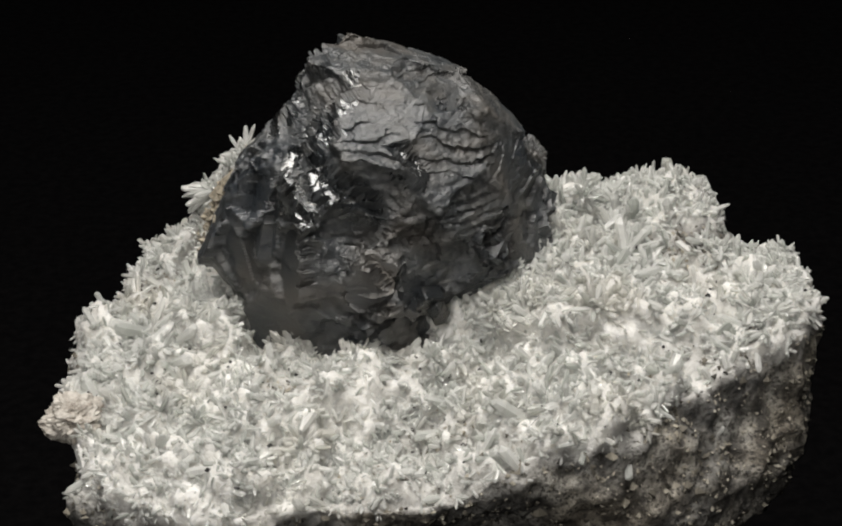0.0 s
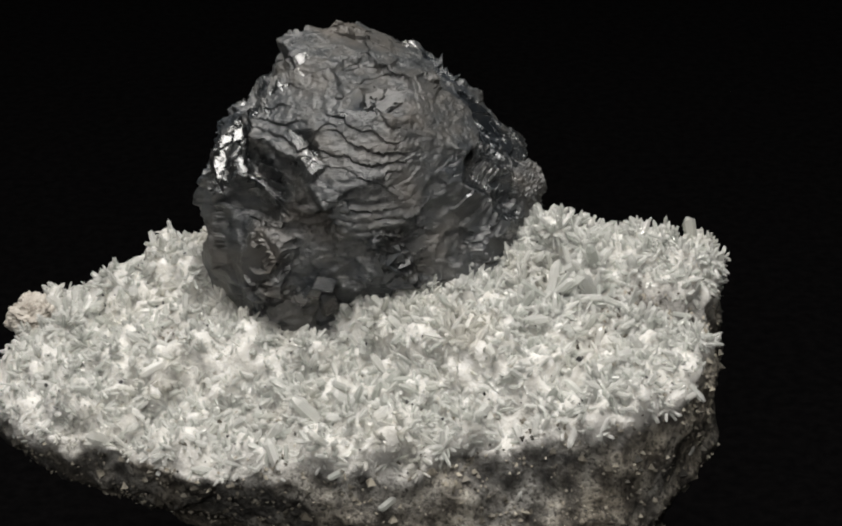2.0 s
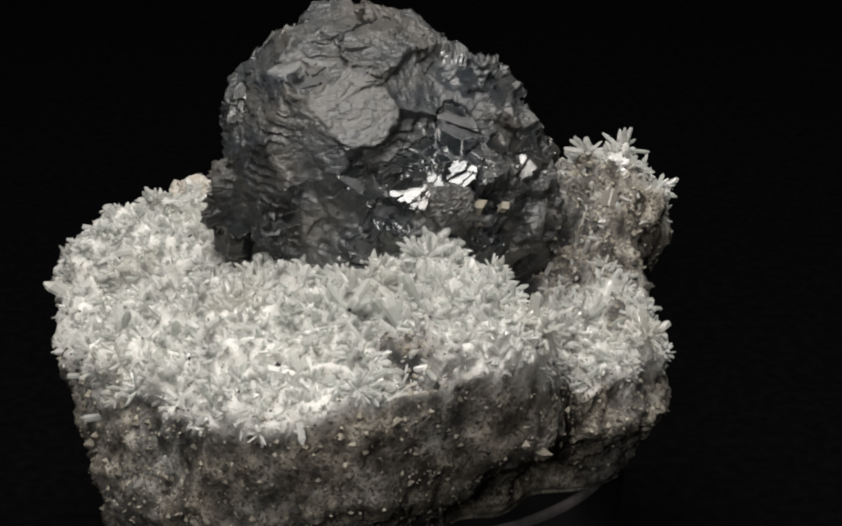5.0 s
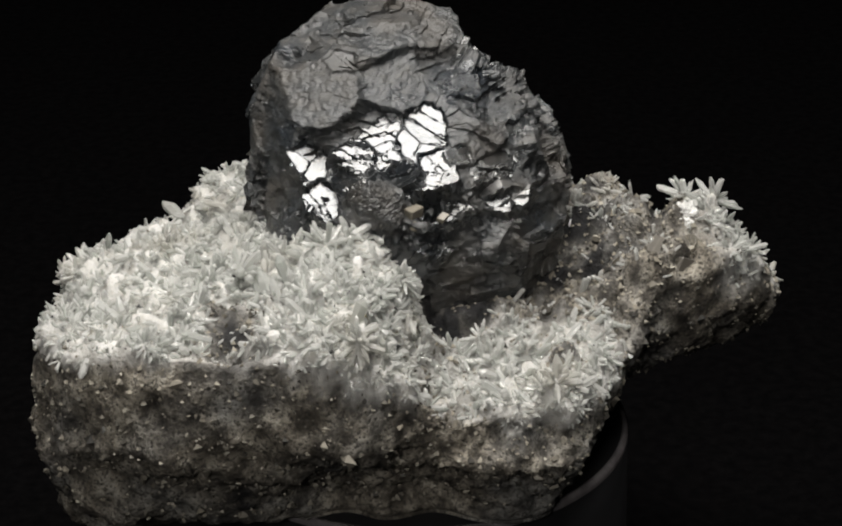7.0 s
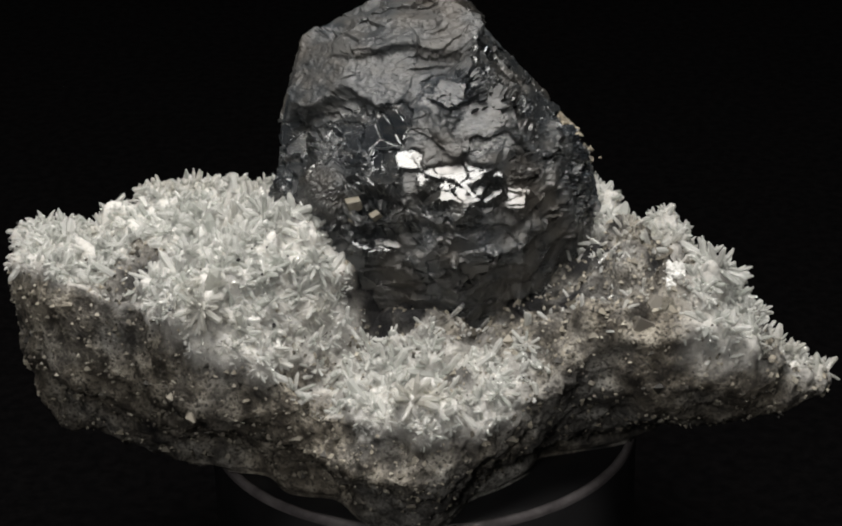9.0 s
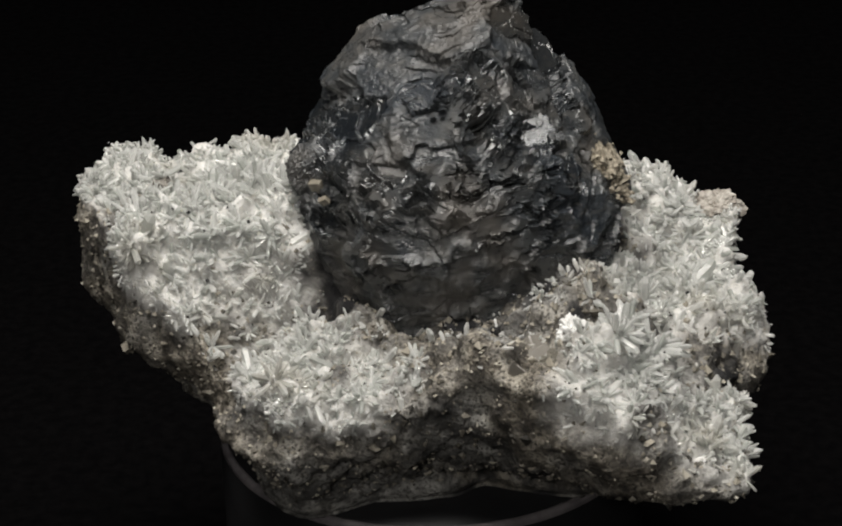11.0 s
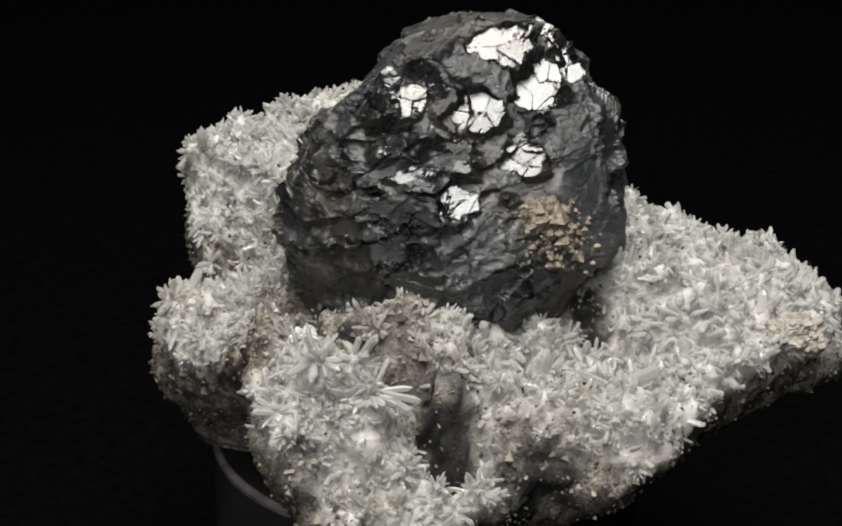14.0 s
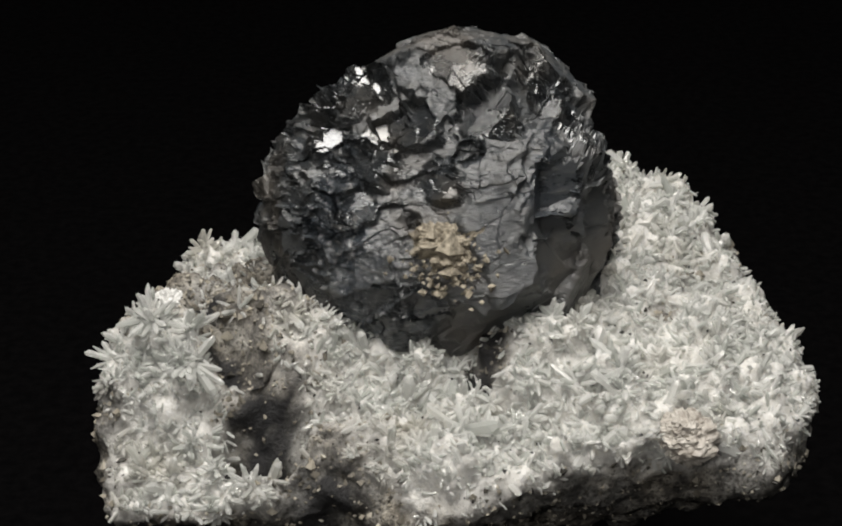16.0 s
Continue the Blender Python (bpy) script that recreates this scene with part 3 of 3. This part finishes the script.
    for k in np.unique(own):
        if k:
            part("cleavage_face", piece(k), FRESH, body, "mirror-bright fresh cleavage face, tilted to glint at the camera")
    return V


def prism(length, width, thick, lean, turn_, rng):
    """A six-sided crystal with a blunt, lopsided point, along z."""
    a = np.linspace(0, 2 * np.pi, 6, endpoint=False) + turn_
    ring = np.stack([np.cos(a) * width, np.sin(a) * thick, 0 * a], 1)
    low = ring * 0.85 + [0, 0, -0.2 * length]
    top = ring * rng.uniform(0.85, 1.0) + [0, 0, length * rng.uniform(0.66, 0.9)]
    top[:, 2] += ring[:, 0] * lean
    end = ring * rng.uniform(0.12, 0.5) + [width * rng.uniform(-.25, .25), thick * rng.uniform(-.25, .25), length]
    return np.vstack([low, top, end])


PRISM_F = [(i, (i + 1) % 6, 6 + (i + 1) % 6, 6 + i) for i in range(6)] + [(6 + i, 6 + (i + 1) % 6, 12 + (i + 1) % 6, 12 + i) for i in range(6)] + [(12, 13, 14, 15, 16, 17)]


def frame_to(n, spin):
    n = n / np.linalg.norm(n)
    a = np.cross(n, [0.3, 0.9, 0.1] if abs(n[1]) < 0.8 else [1, 0, 0])
    a /= np.linalg.norm(a)
    b = np.cross(n, a)
    c, s = math.cos(spin), math.sin(spin)
    return np.stack([c * a + s * b, c * b - s * a, n], 1)


def spots(V, N, keep, count, rng):
    """Random places on a grid surface, even by area, where keep holds."""
    h, w = V.shape[:2]
    e1, e2 = V[1:] - V[:-1], np.roll(V, -1, 1)[:-1] - V[:-1]
    area = np.linalg.norm(np.cross(e1, e2), axis=2) * keep[:-1]
    p = area.reshape(-1) / area.sum()
    k = rng.choice(len(p), count, p=p)
    i, j = k // w, k % w
    f, g = rng.rand(count, 1), rng.rand(count, 1)
    pts = V[i, j] + f * (V[i + 1, j] - V[i, j]) + g * (V[i, (j + 1) % w] - V[i, j])
    return pts, N[i, j]


def make_quartz(root, V, N, crust, core):
    rng = np.random.RandomState(21)
    dx, dy = V[..., 0] - CORE[0], V[..., 1] - CORE[1]
    az = np.degrees(np.arctan2(dy, dx))
    under = np.hypot(dx, dy) < 0.93 * math.cos(math.radians(28)) * crystal_reach(facing(az, -28 + 0 * az))
    keep = np.where(under & (N[..., 2] > 0.2), 0, crust) * (V[..., 2] > 0.06)
    keep = np.clip(keep * 1.15 - 0.10, 0, 1)
    keep = np.where((N[..., 2] > 0.5) & (V[..., 2] > 0.1) & ~under, np.maximum(keep, 0.11), keep)
    keep = np.where(np.hypot(V[..., 0] + 0.140, V[..., 1] - 0.045) < 0.015, 0, keep)
    for x, y, w, depth in PITS[:3]:
        keep = np.where(np.hypot(V[..., 0] - x, V[..., 1] - y) < 0.65 * w, 0, keep)
    verts, faces, base, singles = [], [], 0, []

    def grow(p, dirn, L, W):
        nonlocal base
        verts.append(prism(L, W, W * rng.uniform(0.55, 1.0), rng.uniform(-.5, .5), rng.uniform(0, 1), rng) @ frame_to(dirn, rng.uniform(0, 6.28)).T + p)
        faces.extend([[i + base for i in f] for f in PRISM_F])
        base += 18

    # rosettes: crystals that fan out from one root
    pts, nrm = spots(V, N, keep, 2100, rng)
    vigour = np.clip(1.0 + 0.8 * fbm(pts, 38, 2, 17.0), 0.6, 1.4)
    for x, y, w, more in ((0.10, -0.02, 0.05, 0.45), (-0.10, 0.085, 0.04, 0.35), (0.03, 0.085, 0.03, 0.25), (-0.08, -0.13, 0.06, -0.22)):
        vigour *= 1 + more * np.exp(-((pts[:, 0] - x) ** 2 + (pts[:, 1] - y) ** 2) / (w * w))
    for p, n, g in zip(pts, nrm, vigour):
        flat = max(0.0, n[2])
        reach = (0.0028 + 0.0025 * flat) * g * math.exp(rng.normal(0, 0.22))
        for k in range(rng.randint(6, 13)):
            side = rng.normal(0, 1, 3)
            side -= n * side.dot(n)
            side /= np.linalg.norm(side)
            lean = rng.uniform(0.7, 1.6)
            dirn = n * math.cos(lean) + side * math.sin(lean)
            L = reach * rng.uniform(0.65, 1.3)
            W = L * rng.uniform(0.10, 0.18)
            root_at = p - n * 0.001 + side * 0.0018 * rng.rand()
            if flat > 0.45 and L > 0.0072 and len(singles) < 290 and rng.rand() < 0.6:
                singles.append((root_at, frame_to(dirn, rng.uniform(0, 6.28)), L, W))
            else:
                grow(root_at, dirn, L, W)
    # small crystals between them
    pts, nrm = spots(V, N, keep, 7500, rng)
    for p, n in zip(pts, nrm):
        flat = max(0.0, n[2])
        side = rng.normal(0, 1, 3)
        side -= n * side.dot(n)
        L = (0.0026 + 0.0020 * flat) * math.exp(rng.normal(0, 0.35))
        grow(p - n * 0.0004, n * rng.uniform(0.1, 0.9) + 0.7 * side / np.linalg.norm(side), L, L * rng.uniform(0.15, 0.30))
    tagged(part("quartz_druse", sheet_mesh("quartz_druse", np.vstack(verts), faces), QUARTZ, root, "crust of milky white quartz points"), kind="stuff")
    shapes = [sheet_mesh("quartz_crystal", prism(1.0, w, w * .75, l, 0.3 * i, rng), PRISM_F) for i, (w, l) in enumerate([(.13, .3), (.15, -.4), (.11, .1), (.16, .5), (.12, -.2)])]
    for i, (p, M3, L, W) in enumerate(singles):
        L = min(L, 0.0098)
        ob = part("quartz_crystal", shapes[i % 5], QUARTZ, root)
        m = Matrix(M3.tolist()).to_4x4()
        ob.matrix_basis = Matrix.Translation(Vector(p * U)) @ m @ Matrix.Diagonal((L, L, L, 1))


def chunk(size, rng):
    """A small angular pebble: a bent octahedron."""
    P = np.array([[1, 0, 0], [-1, 0, 0], [0, 1, 0], [0, -1, 0], [0, 0, 1], [0, 0, -1.]])
    P = P * rng.uniform(0.6, 1.3, (6, 3)) + rng.normal(0, 0.22, (6, 3))
    return P * size


CHUNK_F = [(0, 2, 4), (2, 1, 4), (1, 3, 4), (3, 0, 4), (2, 0, 5), (1, 2, 5), (3, 1, 5), (0, 3, 5)]


def chunks(name, pts, sizes, mat, root, rng, label):
    V, F = [], []
    for i, (p, s) in enumerate(zip(pts, sizes)):
        V.append(chunk(s, rng) + p)
        F.extend([[k + 6 * i for k in f] for f in CHUNK_F])
    return tagged(part(name, sheet_mesh(name, np.vstack(V), F), mat, root, label), kind="stuff")


def blob(name, at, size, mat, root, seed, rough, label):
    """A knobbly lump."""
    h, w = 40, 60
    t, a = np.meshgrid(np.linspace(0.02, np.pi - 0.02, h), np.linspace(0, 2 * np.pi, w, endpoint=False), indexing="ij")
    P = np.stack([np.sin(t) * np.cos(a), np.sin(t) * np.sin(a), -np.cos(t)], -1)
    f = P.reshape(-1, 3)
    r = 1 + rough * (fbm(f, 1.6, 3, seed) + 0.5 * np.abs(fbm(f, 4.5, 3, seed + 3.0))) + 0.1 * fbm(f, 12, 2, seed)
    return part(name, grid_mesh(name, P * r.reshape(h, w)[..., None] * np.array(size) + np.array(at), False), mat, root, label)


def block(name, at, size, yaw, tip, mat, root, label):
    """A slanted six-faced crystal with chamfered edges."""
    bm = bmesh.new()
    bmesh.ops.create_cube(bm, size=2)
    for v in bm.verts:
        v.co = Vector((v.co.x * size[0] + 0.3 * size[0] * v.co.z, v.co.y * size[1] + 0.2 * size[1] * v.co.x, v.co.z * size[2])) * U
    bmesh.ops.bevel(bm, geom=bm.edges[:], offset=0.12 * size[0] * U, segments=1, affect="EDGES")
    me = bpy.data.meshes.new(name)
    bm.to_mesh(me)
    bm.free()
    ob = part(name, me, mat, root, label)
    ob.matrix_basis = pose(at[0] * U, at[1] * U, at[2] * U, tip, tip * 0.6, yaw)
    return ob


def make_specimen():
    root = new("mineral_specimen")
    root.location = (0, 0, Z0)
    rng = np.random.RandomState(5)
    V, N, crust, ore_shade = make_matrix(root)
    core = make_crystal(root)
    make_quartz(root, V, N, crust * (1 - 0.75 * ore_shade), core)
    side = (1 - 0.6 * ore_shade) * (1 - crust) * (V[..., 2] > 0.05) * (1 + 2.0 * (N[..., 2] > 0.4))
    pts, _ = spots(V, N, side, 9000, rng)
    chunks("rock_grit", pts, 0.0008 * np.exp(rng.normal(0, 0.45, len(pts))), GRAINS, root, rng, "loose brown, grey and black mineral grains")
    # small minerals of their own
    blob("iron_crust", (-0.081, -0.017, 0.168), (0.008, 0.017, 0.011), BROWN, root, 3, 0.4, "crumbly rust-brown iron crust on the dark crystal")
    pts = np.array([-0.088, -0.015, 0.167]) + rng.normal(0, 1, (330, 3)) * [0.0022, 0.0090, 0.0058]
    pts[:, 0] += 0.55 * (pts[:, 2] - 0.166)
    chunks("iron_crumb", pts, 0.0012 * np.exp(rng.normal(0, 0.4, len(pts))), BROWN, root, rng, "loose rust-brown crumbs")
    blob("stained_knob", (-0.146, -0.104, 0.110), (0.012, 0.012, 0.009), LUMP, root, 5, 0.3, "tan-stained rounded quartz knob at the rim")
    blob("white_fragment", (-0.067, 0.104, 0.143), (0.006, 0.006, 0.006), WHITE, root, 6, 0.4, "chalky white quartz fragment")
    blob("pale_knob", (-0.060, 0.108, 0.128), (0.009, 0.008, 0.008), SMOKY, root, 8, 0.3, "pale stained quartz knob")
    for x, y, z, q, yaw, tip in ((0.001, -0.082, 0.149, 0.0046, 20, 24), (0.006, -0.084, 0.145, 0.0036, 60, -30), (-0.005, -0.084, 0.146, 0.0034, 95, 40)):
        block("small_crystal", (x, y, z), (q, q * 0.9, q * 1.2), yaw, tip, FRESH, root, "small mirror-bright dark crystal at the foot of the large one")
    blob("dull_knob", (0.050, 0.006, 0.176), (0.008, 0.011, 0.011), DARK, root, 11, 0.22, "rounded dull grey knob on the dark crystal")
    for x, y, z, s, yaw, tip in ((0.0440, 0.019, 0.173, 0.0026, 62, 12), (0.0445, 0.020, 0.167, 0.0020, 40, -20), (0.040, 0.031, 0.171, 0.0017, 80, 30)):
        block("calcite_rhomb", (x, y, z), (s, s * 1.2, s * 1.1), yaw, tip, HONEY, root, "small honey-coloured calcite rhomb")
    for x, y, z, s, yaw, tip in ((-0.054, 0.105, 0.131, 0.0062, 20, 40), (-0.046, 0.108, 0.127, 0.005, 65, -25), (-0.05, 0.098, 0.133, 0.0045, 100, 55)):
        block("smoky_rhomb", (x, y, z), (s, s, s * 0.8), yaw, tip, SMOKY, root, "translucent smoky grey rhomb")
    keep = np.where(crust > 0.6, 1.0, 0.0) * (N[..., 2] > 0.1)
    pts, nrm = spots(V, N, keep, 170, rng)
    chunks("dark_speck", pts + nrm * 0.0032, 0.0007 * np.exp(rng.normal(0, 0.35, len(pts))), SPECK, root, rng, "tiny black mineral specks on the quartz")
    return tagged(root, "white quartz-crusted rock with large dark crystal on black pedestal", "mineral specimen")


specimen = make_specimen()
pedestal = make_pedestal()


def motions():
    walk(specimen, [(t, pose(0, 0, Z0, 0, 0, a)) for t, a in TURN])
    walk(pedestal, [(t, pose(0, 0, 0, 0, 0, a)) for t, a in TURN])


motions()
